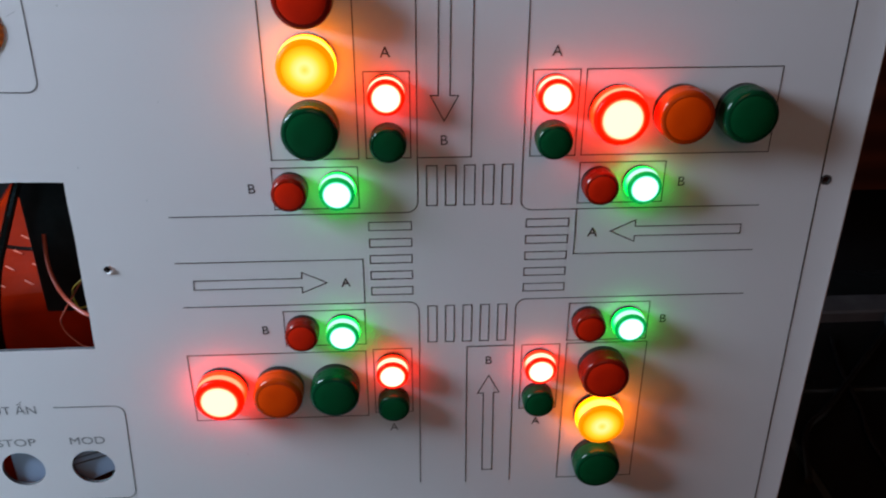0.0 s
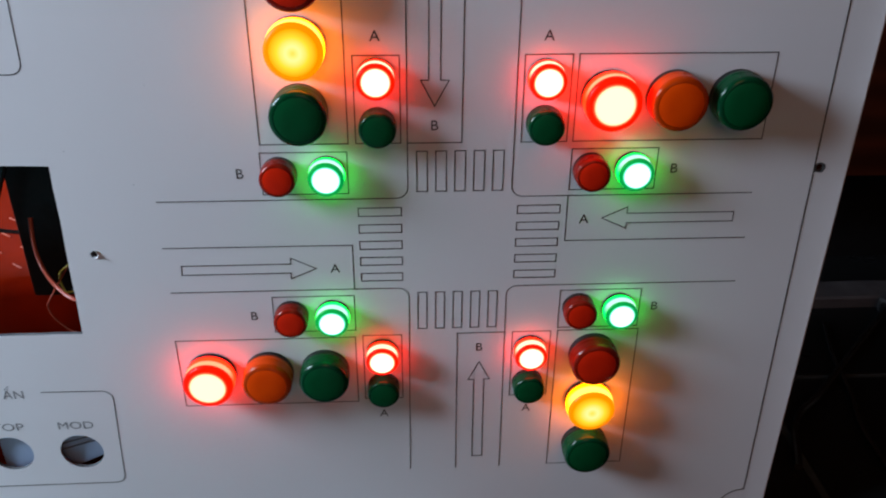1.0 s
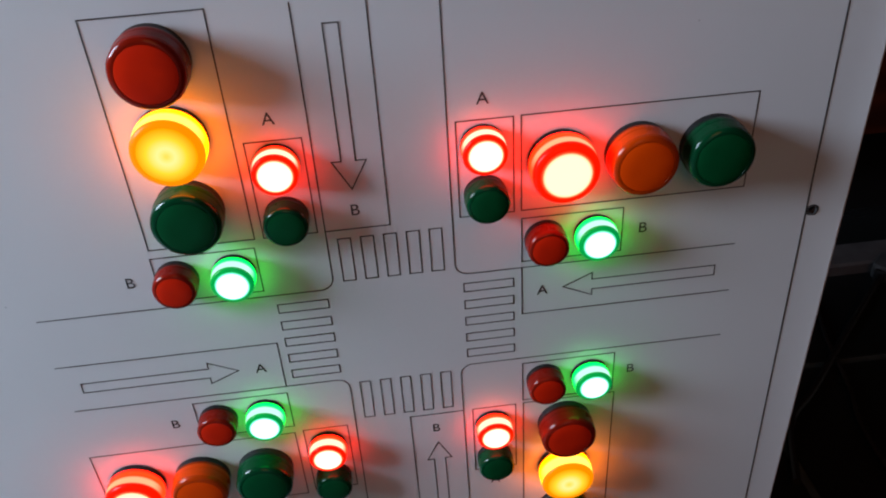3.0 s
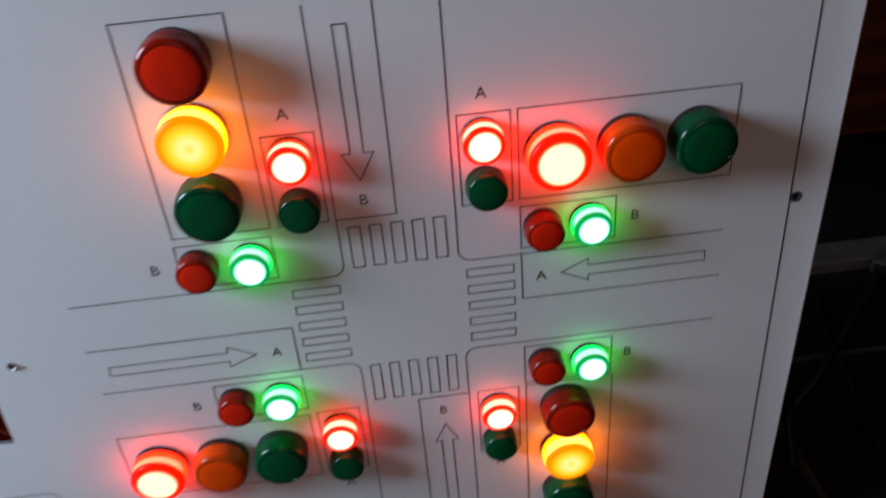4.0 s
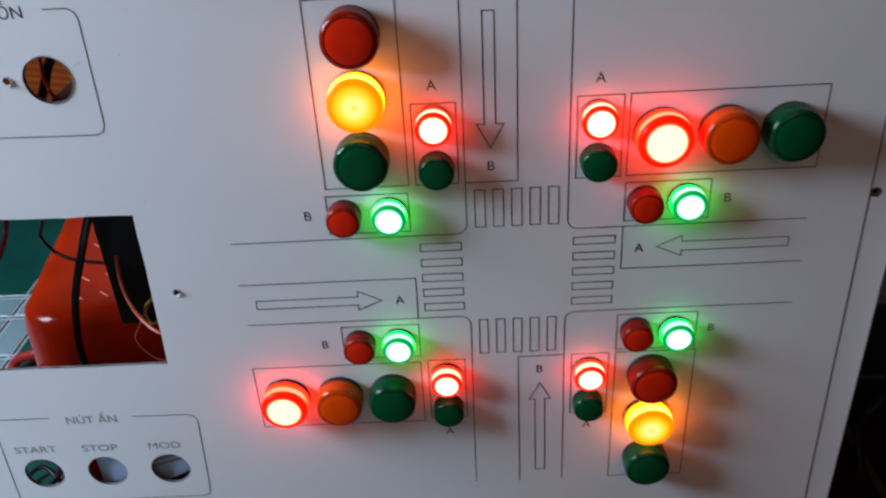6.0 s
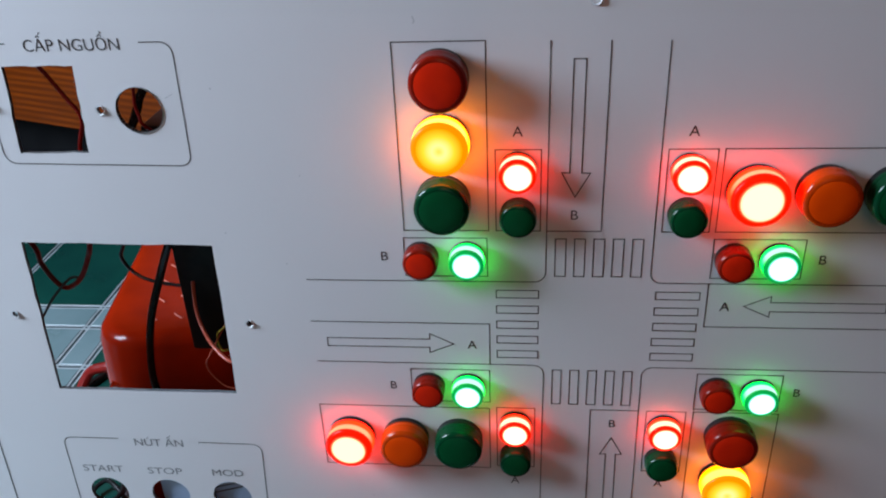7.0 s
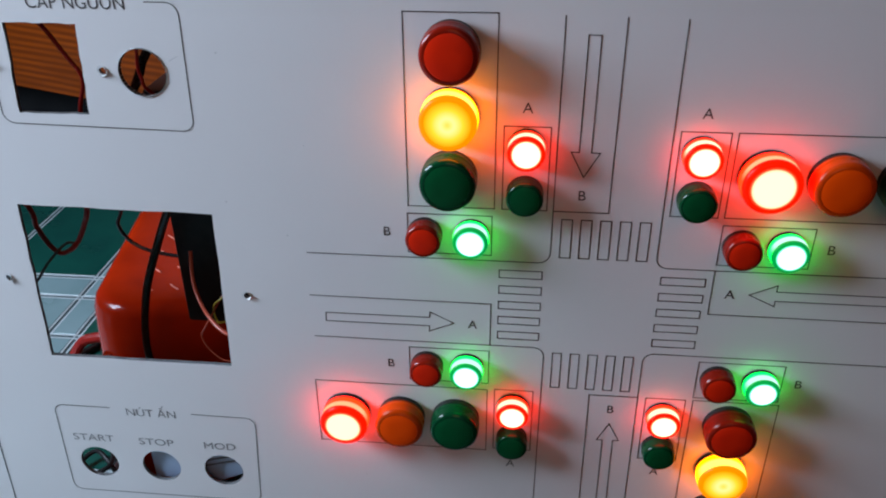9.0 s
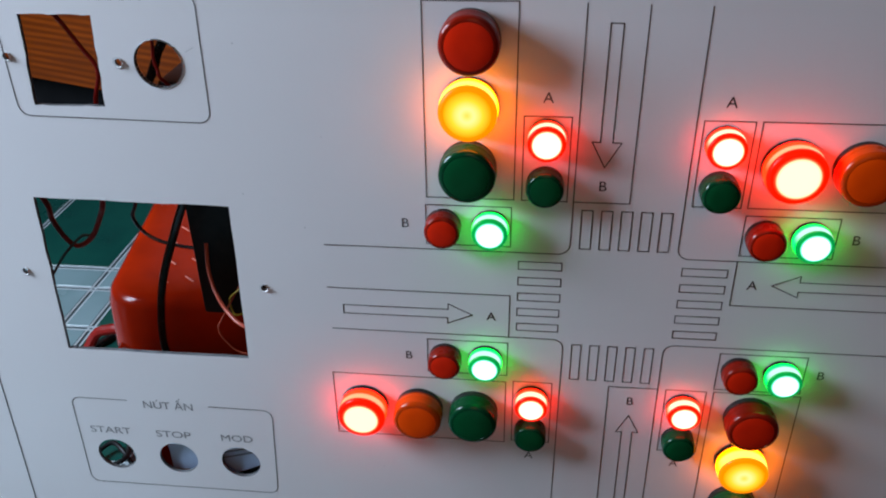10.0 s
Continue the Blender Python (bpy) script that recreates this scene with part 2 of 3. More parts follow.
def glowing_face(color, size):
    """A lit lens face that glows palest over the bulb and takes the lens's colour towards its rim."""
    base = {"red": (0.3, 0.03, 0.02), "amber": (0.3, 0.1, 0.002), "green": (0.03, 0.3, 0.15)}[color]
    stops = {
        ("red", "large"): ((0.80, (1.5, 1.16, 0.80)), (0.88, (1.45, 0.95, 0.50)), (0.93, (1.5, 0.12, 0.02)), (1.0, (1.8, 0.01, 0.0))),
        ("red", "small"): ((0.80, (1.9, 1.55, 1.2)), (0.87, (1.9, 1.2, 0.7)), (0.93, (1.8, 0.14, 0.03)), (1.0, (1.9, 0.02, 0.0))),
        ("amber", "large"): ((0.05, (1.15, 0.84, 0.12)), (0.30, (1.25, 1.02, 0.36)), (0.66, (1.2, 0.80, 0.04)), (1.0, (1.15, 0.40, 0.0))),
        ("green", "small"): ((0.80, (1.4, 1.8, 1.65)), (0.87, (0.6, 1.6, 1.35)), (0.94, (0.02, 0.75, 0.30)), (1.0, (0.0, 0.6, 0.08))),
    }[color, size]
    m = material("%s_face_%s" % (size, color), base, 0.3, emit=(1, 1, 1), strength=2.0, specular=0.1)
    n, l = m.node_tree.nodes, m.node_tree.links
    tc, flat, length, scale, ramp = n.new("ShaderNodeTexCoord"), n.new("ShaderNodeVectorMath"), n.new("ShaderNodeVectorMath"), n.new("ShaderNodeMath"), n.new("ShaderNodeValToRGB")
    flat.operation, length.operation, scale.operation = "MULTIPLY", "LENGTH", "DIVIDE"
    flat.inputs[1].default_value = (1, 0, 1)
    scale.inputs[1].default_value = (0.77 if size == "large" else 0.80) * (0.0144 if size == "large" else 0.0095)
    l.new(tc.outputs["Object"], flat.inputs[0])
    l.new(flat.outputs[0], length.inputs[0])
    l.new(length.outputs["Value"], scale.inputs[0])
    l.new(scale.outputs[0], ramp.inputs["Fac"])
    e = ramp.color_ramp.elements
    e.new(0.4)
    e.new(0.6)
    for k, (at, tone) in enumerate(stops):
        e[k].position, e[k].color = at, (*[t / 2 for t in tone], 1)
    l.new(ramp.outputs["Color"], n["Principled BSDF"].inputs["Emission Color"])
    return m

LIT_KINDS = (("red", "large"), ("red", "small"), ("amber", "large"), ("green", "small"))
LIT_FACE = {k: glowing_face(*k) for k in LIT_KINDS}
LIT_WALL = {k: glowing_side(*k) for k in LIT_KINDS}


# ---- helpers for meshes ----
def finish(name, bm, mat, smooth=30.0):
    bmesh.ops.recalc_face_normals(bm, faces=bm.faces)
    me = bpy.data.meshes.new(name)
    for e in bm.edges:
        e.smooth = len(e.link_faces) == 2 and e.calc_face_angle(0) < radians(smooth)
    for face in bm.faces:
        face.smooth = True
    bm.to_mesh(me)
    bm.free()
    me.materials.append(mat)
    return me

def part(name, bm, mat, parent=None, label="", smooth=30.0):
    ob = new(name, finish(name, bm, mat, smooth))
    ob.parent = parent
    return tagged(ob, label) if label else ob

def empty(name, place=(0, 0, 0)):
    ob = new(name)
    ob.location = place
    return ob

def box(bm, x0, x1, y0, y1, z0, z1, bevel=0.0, segments=2):
    geo = bmesh.ops.create_cube(bm, size=1.0)
    for v in geo["verts"]:
        v.co = Vector((x0 + (v.co.x + 0.5) * (x1 - x0), y0 + (v.co.y + 0.5) * (y1 - y0), z0 + (v.co.z + 0.5) * (z1 - z0)))
    if bevel:
        edges = list({e for v in geo["verts"] for e in v.link_edges})
        bmesh.ops.bevel(bm, geom=edges, offset=bevel, segments=segments, profile=0.5, affect="EDGES")
    return bm

def lathe(profile, steps=40, bm=None):
    """A body turned about the y axis from rows of radius and depth, y towards the front being minus."""
    bm = bm or bmesh.new()
    rings = []
    for r, d in profile:
        if r < 1e-6:
            rings.append([bm.verts.new((0, -d, 0))])
        else:
            rings.append([bm.verts.new((r * math.cos(a), -d, r * math.sin(a))) for a in (2 * math.pi * k / steps for k in range(steps))])
    for a, b in zip(rings, rings[1:]):
        for k in range(steps):
            q = [a[k % len(a)], a[(k + 1) % len(a)], b[(k + 1) % len(b)], b[k % len(b)]]
            q = list(dict.fromkeys(q))
            if len(q) > 2:
                bm.faces.new(q)
    return bm

def tube(points, radius, sides=10, steps=8, bm=None):
    """A cable through the given points, smoothed."""
    bm = bm or bmesh.new()
    p = [Vector(q) for q in points]
    p = [2 * p[0] - p[1]] + p + [2 * p[-1] - p[-2]]
    line = []
    for a, b, c, d in zip(p, p[1:], p[2:], p[3:]):
        for k in range(steps):
            u = k / steps
            line.append(0.5 * (2 * b + (c - a) * u + (2 * a - 5 * b + 4 * c - d) * u * u + (3 * b - a - 3 * c + d) * u ** 3))
    line.append(p[-2])
    side = Vector((0.31, 0.87, 0.38))
    rings = []
    for k, q in enumerate(line):
        way = (line[min(k + 1, len(line) - 1)] - line[max(k - 1, 0)]).normalized()
        side = (side - way * side.dot(way)).normalized()
        other = way.cross(side)
        rings.append([bm.verts.new(q + radius * (math.cos(a) * side + math.sin(a) * other)) for a in (2 * math.pi * j / sides for j in range(sides))])
    for a, b in zip(rings, rings[1:]):
        for k in range(sides):
            bm.faces.new((a[k], a[(k + 1) % sides], b[(k + 1) % sides], b[k]))
    bm.faces.new(rings[0])
    bm.faces.new(rings[-1])
    return bm

MM = 0.001
LIFT = 0.00012

def stroke(points, width=0.55, closed=False, bm=None):
    """A printed line on the panel's face through points in millimetres, mitred at its corners."""
    bm = bm or bmesh.new()
    p = [Vector(q) for q in points]
    n = len(p)
    sides = []
    for k in range(n):
        a = p[k] - p[k - 1] if (closed or k) else p[1] - p[0]
        b = p[(k + 1) % n] - p[k] if (closed or k < n - 1) else a
        a, b = a.normalized(), b.normalized()
        na, nb = Vector((-a.y, a.x)), Vector((-b.y, b.x))
        m = (na + nb).normalized()
        m *= 0.5 * width / max(0.35, m.dot(na))
        sides.append((p[k] + m, p[k] - m))
    rows = [[bm.verts.new((q.x * MM, -LIFT, q.y * MM)) for q in s] for s in sides]
    for k in range(n if closed else n - 1):
        a, b = rows[k], rows[(k + 1) % n]
        bm.faces.new((a[0], a[1], b[1], b[0]))
    return bm

def arc(cx, cy, r, a0, a1, steps=6):
    return [(cx + r * math.cos(radians(a0 + (a1 - a0) * k / steps)), cy + r * math.sin(radians(a0 + (a1 - a0) * k / steps))) for k in range(steps + 1)]

def lettering(name, text, x, z, height, parent, mat=None, width=None):
    """Flat letters of a cap height in millimetres, centred at x, z on the panel."""
    curve = bpy.data.curves.new(name, "FONT")
    curve.body, curve.size, curve.align_x, curve.align_y = text, 1.0, "CENTER", "CENTER"
    curve.extrude = 0.0
    tmp = new(name, curve)
    me = bpy.data.meshes.new_from_object(tmp.evaluated_get(bpy.context.evaluated_depsgraph_get()))
    bpy.data.objects.remove(tmp)
    xs, ys = [v.co.x for v in me.vertices], [v.co.y for v in me.vertices]
    plain = [v for v in ys]
    tall = 0.73
    k = height * MM / tall
    kx = width * MM / (max(xs) - min(xs)) if width else k
    mx, base = 0.5 * (max(xs) + min(xs)), min(plain)
    for v in me.vertices:
        v.co = Vector(((v.co.x - mx) * kx + x * MM, -LIFT, (v.co.y - base) * k + (z - height / 2) * MM))
    me.materials.append(mat or INK)
    ob = new(name, me)
    ob.parent = parent
    return ob


# ---- room ----
FLOOR = -0.25
X0, X1, Y0, Y1, TOP = -1.25, 2.30, -2.20, 1.60, 2.10

def setting(name, bm, mat, label):
    return tagged(part(name, bm, mat), label, kind="structure")

setting("floor", box(bmesh.new(), X0 - 0.12, X1 + 0.12, Y0 - 0.12, Y1 + 0.12, FLOOR - 0.12, FLOOR - 0.0016), GROUT, "dark grout bed under glazed floor tiles")
setting("ceiling", box(bmesh.new(), X0 - 0.12, X1 + 0.12, Y0 - 0.12, Y1 + 0.12, TOP, TOP + 0.12), CEILING, "plain off-white painted ceiling")
setting("wall_back", box(bmesh.new(), X0 - 0.12, X1 + 0.12, Y1, Y1 + 0.12, FLOOR - 0.006, TOP), WALL, "dim painted wall behind the panel")
setting("wall_right", box(bmesh.new(), X1, X1 + 0.12, Y0, Y1, FLOOR - 0.006, TOP), WALL, "plain painted side wall")
# unseen front wall; its opening is added to house the warm fill
bm = bmesh.new()
box(bm, X0 - 0.12, -0.30, Y0 - 0.12, Y0, FLOOR - 0.006, TOP)
box(bm, 0.50, X1 + 0.12, Y0 - 0.12, Y0, FLOOR - 0.006, TOP)
box(bm, -0.30, 0.50, Y0 - 0.12, Y0, 2.00, TOP)
setting("wall_front", bm, WALL, "plain painted wall with an opening added for the fill lamp")
bm = bmesh.new()
XW = -1.09
box(bm, XW - 0.12, XW, Y0, -0.50, FLOOR - 0.006, TOP)
box(bm, XW - 0.12, XW, -0.03, 0.10, FLOOR - 0.006, TOP)
box(bm, XW - 0.12, XW, -0.50, -0.03, FLOOR - 0.006, 0.265)
box(bm, XW - 0.12, XW, -0.50, -0.03, 0.735, TOP)
box(bm, X0 - 0.12, XW - 0.12, -0.02, 0.10, FLOOR - 0.006, TOP)
box(bm, X0 - 0.12, X0, 0.10, Y1, FLOOR - 0.006, TOP)
setting("wall_left", bm, WALL, "plain painted wall with a window opening")

# ---- the panel ----
panel = tagged(empty("traffic_light_panel", (-0.079, 0.02, -0.25)), "white laminated training panel printed with a crossroads diagram", "control panel")
panel_inverse = Matrix.Translation((0.079, -0.02, 0.25))

def on_panel(ob):
    ob.parent, ob.matrix_parent_inverse = panel, panel_inverse
    return ob

EDGE_L, EDGE_R, EDGE_B, EDGE_T, ROUND, LIP = -397, 219.8, -250, 190, 3.5, 12.3

def sheet_outline():
    curve = bpy.data.curves.new("sheet", "CURVE")
    curve.dimensions, curve.fill_mode, curve.extrude, curve.resolution_u = "2D", "BOTH", 0.0012, 1
    def loop(points):
        s = curve.splines.new("POLY")
        s.points.add(len(points) - 1)
        for q, (x, z) in zip(s.points, points):
            q.co = (x * MM, z * MM, 0, 1)
        s.use_cyclic_u = True
    loop([(EDGE_L + ROUND, EDGE_B + ROUND), (EDGE_R - LIP, EDGE_B + ROUND), (EDGE_R - LIP, EDGE_T - ROUND), (EDGE_L + ROUND, EDGE_T - ROUND)])
    rng = random.Random(4)
    def ragged(corners, n=9):
        out = []
        for (x0, z0), (x1, z1) in zip(corners, corners[1:] + corners[:1]):
            for k in range(n):
                u, w = k / n, 0.0 if k == 0 else 0.36
                out.append((x0 + (x1 - x0) * u + rng.uniform(-w, w), z0 + (z1 - z0) * u + rng.uniform(-w, w)))
        return out
    loop(ragged([(-303.8, 22.2), (-194.4, 20.7), (-197.5, -80.6), (-309.8, -80.3)]))
    loop(ragged([(-284.5, 121.2), (-247.3, 121.2), (-250.4, 75.2), (-287.9, 75.1)]))
    loop(arc(-218.0, 97.8, 12.0, 0, 351, 39))
    for x in (-298.0, -256.0, -214.3):
        loop(arc(x, -166.1, 12.7, 0, 351, 39))
    for x, z in ((-181.5, -30), (-321.8, -26), (-238.4, 98.1), (-296, 100.3), (204.2, 13.8), (202.4, -236)):
        loop(arc(x, z, 2.1, 0, 330, 11))
    return curve

tmp = new("sheet", sheet_outline())
me = bpy.data.meshes.new_from_object(tmp.evaluated_get(bpy.context.evaluated_depsgraph_get()))
bpy.data.objects.remove(tmp)
me.transform(Matrix.Translation((0, 0.0012, 0)) @ pose(0, 0, 0, 90))
me.materials.clear()
me.materials.append(PANEL)
me.materials.append(CUT_SHADE)
for p in me.polygons:
    p.material_index = 1 if abs(p.normal.y) < 0.5 else 0
    p.use_smooth = False
sheet = on_panel(new("face_sheet", me))

def folded_edge(name, a, b, out, lip=0.0):
    """A rolled and folded rim from a to b in millimetres; out points away from the panel's middle."""
    bm = bmesh.new()
    ax, bx, o = Vector((a[0], 0, a[1])), Vector((b[0], 0, b[1])), Vector((out[0], 0, out[1]))
    prof = [(ROUND * math.sin(radians(q)), ROUND * (1 - math.cos(radians(q)))) for q in range(0, 91, 10)] + [(ROUND, 34)]
    prof += [(ROUND - 1.2, 34)] + [((ROUND - 1.2) * math.sin(radians(q)), ROUND - (ROUND - 1.2) * math.cos(radians(q))) for q in range(90, -1, -15)]
    if lip:
        curl = [(lip * q / 10, -0.028 * lip * (q / 10) ** 2) for q in range(11)]
        end = curl[-1][1]
        prof = curl + [(lip + 0.9, end + 0.5), (lip + 1.0, end + 1.6), (lip, end + 2.4)] + [(u, d + 2.4) for u, d in curl[-2::-1]]
    rows = [[bm.verts.new((e + o * u + Vector((0, d, 0))) * MM) for u, d in prof] for e in (ax, bx)]
    for k in range(len(prof)):
        j = (k + 1) % len(prof)
        bm.faces.new((rows[0][k], rows[0][j], rows[1][j], rows[1][k]))
    bm.faces.new(rows[0])
    bm.faces.new(rows[1])
    return on_panel(part(name, bm, PANEL))

L, R, B, T_ = EDGE_L + ROUND, EDGE_R - LIP, EDGE_B + ROUND, EDGE_T - ROUND
folded_edge("folded_edge", (R, B - ROUND), (R, T_ + ROUND), (1, 0), LIP - 1.0)
folded_edge("folded_edge", (L, B - ROUND), (L, T_ + ROUND), (-1, 0))
folded_edge("folded_edge", (L, T_), (R, T_), (0, 1))
folded_edge("folded_edge", (L, B), (R, B), (0, -1))

def line(name, points, closed=False, width=0.55, mat=None):
    return on_panel(part(name, stroke(points, width, closed), mat or INK))

def frame_box(name, x0, x1, z0, z1):
    return line(name, [(x0, z0), (x1, z0), (x1, z1), (x0, z1)], True)

# carriageway edges with rounded corners
C = 6.0
line("road_line", [(-13.8, 129.6)] + arc(-14.2 - C, C, C, 0, -90) + [(-144.6, 0)])
line("road_line", [(40.6, 128.8)] + arc(40.4 + C, C, C, 180, 270) + [(170, 0)])
line("road_line", [(-144.8, -55)] + arc(-14.4 - C, -55 - C, C, 90, 0) + [(-15.2, -188.2)])
line("road_line", [(170.6, -55)] + arc(40.2 + C, -55 - C, C, 90, 180) + [(41, -188)])
# lanes
line("lane_line", [(13.8, 129.2), (13.6, 30.7), (-13.9, 30.7)])
line("lane_line", [(70.6, 0), (70.8, -27), (171, -27.1)])
line("lane_line", [(-145.4, -27.3), (-44.5, -27.4), (-44.6, -55)])
line("lane_line", [(40.4, -86), (13.0, -86.1), (13.3, -188.5)])
# arrows
line("arrow_outline", [(-3.0, 120.8), (2.8, 120.7), (2.6, 63.3), (6.9, 63.2), (-0.3, 50.1), (-7.2, 63.4), (-3.3, 63.3)], True)
line("arrow_outline", [(162, -11.2), (162.2, -16.8), (103.7, -16.8), (103.7, -20.2), (90, -13.7), (103.5, -7.3), (103.5, -11.1)], True)
line("arrow_outline", [(-137, -38.4), (-137.3, -44), (-78.5, -43.9), (-78.6, -47.5), (-64.8, -41.4), (-78.2, -34.6), (-78.3, -38.3)], True)
line("arrow_outline", [(23.5, -179), (29.7, -179), (29.2, -119.4), (32.6, -119.3), (26.1, -106.8), (19.8, -119.6), (23.2, -119.5)], True)
# crossings
for k in range(5):
    x = -9.5 + 9.87 * k
    frame_box("crosswalk_bar", x, x + 5.5, 26.2, 3.7)
    x = -9.5 + 9.9 * k
    frame_box("crosswalk_bar", x, x + 5.0, -58.0, -82.2)
    z = -5.4 - 9.94 * k
    frame_box("crosswalk_bar", -40.5, -17.8, z, z - 4.8)
    frame_box("crosswalk_bar", 43.9, 66.8, z, z - 4.7)
# lamp frames
for x0, x1, z0, z1 in ((-88.4, -44.0, 130, 30.8), (-40.1, -17.4, 75.8, 30.8), (-89.1, -45.0, 26.4, 3.2), (43.9, 67.4, 75.7, 30.5), (70.6, 169.5, 75.8, 30.6),
                       (70.7, 116.0, 26.4, 3.4), (-90.4, -45.0, -59.2, -82.3), (-147.2, -45.5, -87, -133.4), (-41.2, -19.0, -86.2, -131.5), (70.9, 117.2, -58.7, -83.7),
                       (45.0, 67.2, -86, -131.9), (71.2, 118.4, -85.8, -187.4)):
    frame_box("lamp_frame", x0, x1, z0, z1)
# border with concave corners
BR, BL, BB, BT, N = 204.5, -363.0, -231.5, 174.0, 16.0
line("border_line", arc(BR, BB, N, 180, 90) + [(BR - 5.5, BT - N)] + arc(BR - 5.5, BT, N, 270, 180) + arc(BL + 14, BT, N, 0, -90) + arc(BL - 5, BB, N, 90, 0), True, 0.8)
# inscribed groups
line("group_frame", [(-281.5, -119.2)] + arc(-312.6, -125.2, 6, 90, 180) + arc(-315.0, -186.2, 6, 180, 270) + arc(-198.2, -185.6, 6, 270, 360) + arc(-194.6, -126.6, 6, 0, 90) + [(-229, -120.4)])
line("group_frame", [(-279.0, 132.6)] + arc(-290.6, 126.6, 6, 90, 180) + arc(-291.2, 75.4, 6, 180, 270) + arc(-202.2, 73.8, 6, 270, 360) + arc(-200.8, 126.2, 6, 0, 90) + [(-211, 132.2)])
for text, x, z in (("A", -29, 85.5), ("B", -0.2, 40.2), ("B", -100, 15.4), ("A", 55.1, 85.2), ("B", 125.6, 15), ("A", 80.2, -13.8), ("A", -54.5, -41.4), ("B", -101.1, -71),
                   ("A", -30.5, -142.6), ("B", 25.9, -95.8), ("A", 55.6, -141.4), ("B", 126, -70.2)):
    on_panel(lettering("letter", text, x, z, 5.6, None))
on_panel(lettering("group_title", "NÚT ẤN", -255.2, -121.6, 6.0, None, INK_SOFT, 32))
on_panel(lettering("group_title", "CẤP NGUỒN", -245.3, 131.6, 6.2, None, INK, 49))
on_panel(lettering("button_name", "START", -297.8, -145.0, 5.6, None, INK_SOFT, 27))
on_panel(lettering("button_name", "STOP", -256.0, -145.5, 5.6, None, INK_SOFT, 23))
on_panel(lettering("button_name", "MOD", -214.2, -145.4, 5.6, None, INK_SOFT, 20.5))
# pencil marks and a metal rim in the round opening
line("pencil_mark", [(-77.5, 142), (-76.6, 139.6), (-77.4, 138.4)], width=0.6, mat=PENCIL)
for x, z, w in ((-179.4, 108.6, 0.9), (-154.2, 9.8, 0.8), (-185.4, 28.6, 0.7), (-140.5, 62.0, 0.5), (-120.2, -160.4, 0.6), (140.0, 108.0, 0.6)):
    line("speck", [(x - w / 2, z), (x + w / 2, z + 0.2)], width=w, mat=PENCIL)
line("pencil_mark", [(-203.5, 104), (-199, 106.4)], width=0.35, mat=PENCIL)
rim = lathe([(12.0 * MM, -0.0024), (12.0 * MM, 0.0004), (12.3 * MM, 0.0004), (12.5 * MM, 0.0001)], 48)
bmesh.ops.translate(rim, verts=rim.verts, vec=(-0.218, 0, 0.0978))
on_panel(part("hole_rim", rim, METAL, None, "thin bright metal rim"))

# screw holes with a raised burr
def screw_hole(x, z, seed):
    rng = random.Random(seed)
    bm = lathe([(1.95 * MM, -0.0006), (2.0 * MM, 0.0002), (2.25 * MM, 0.0007), (2.6 * MM, 0.0003), (3.0 * MM, 0.0)], 18)
    for v in bm.verts:
        side = 0.5 + 0.5 * math.cos(math.atan2(v.co.z, v.co.x) - rng.uniform(-0.9, 0.1))
        v.co.y *= (0.08 + 1.8 * side ** 2) * (0.25 if x > 150 else 1.0)
        v.co += Vector((rng.uniform(-1, 1), 0, rng.uniform(-1, 1))) * 0.0003 + Vector((x * MM, 0, z * MM))
    screw = on_panel(part("screw_head", bm, GREY_PLASTIC if x > 150 else WHITE_PLASTIC, None, "small screw hole with a torn white burr"))
    if z > 140:
        return
    # near-black disc over the opening, painted shade for the hole's inside
    hole = lathe([(0.0, 0.0003), (1.2 * MM, 0.0002), (2.1 * MM, -0.0003)], 14)
    bmesh.ops.translate(hole, verts=hole.verts, vec=(x * MM, 0, z * MM))
    core = part("hole_shade_disc", hole, HOLE_SHADE)
    core.parent, core.matrix_parent_inverse = screw, panel_inverse
for k, (x, z) in enumerate(((-181.5, -30), (-321.8, -26), (-238.4, 98.1), (-296, 100.3), (204.2, 13.8), (6.4, 147.6), (202.4, -236))):
    screw_hole(x, z, 20 + k)


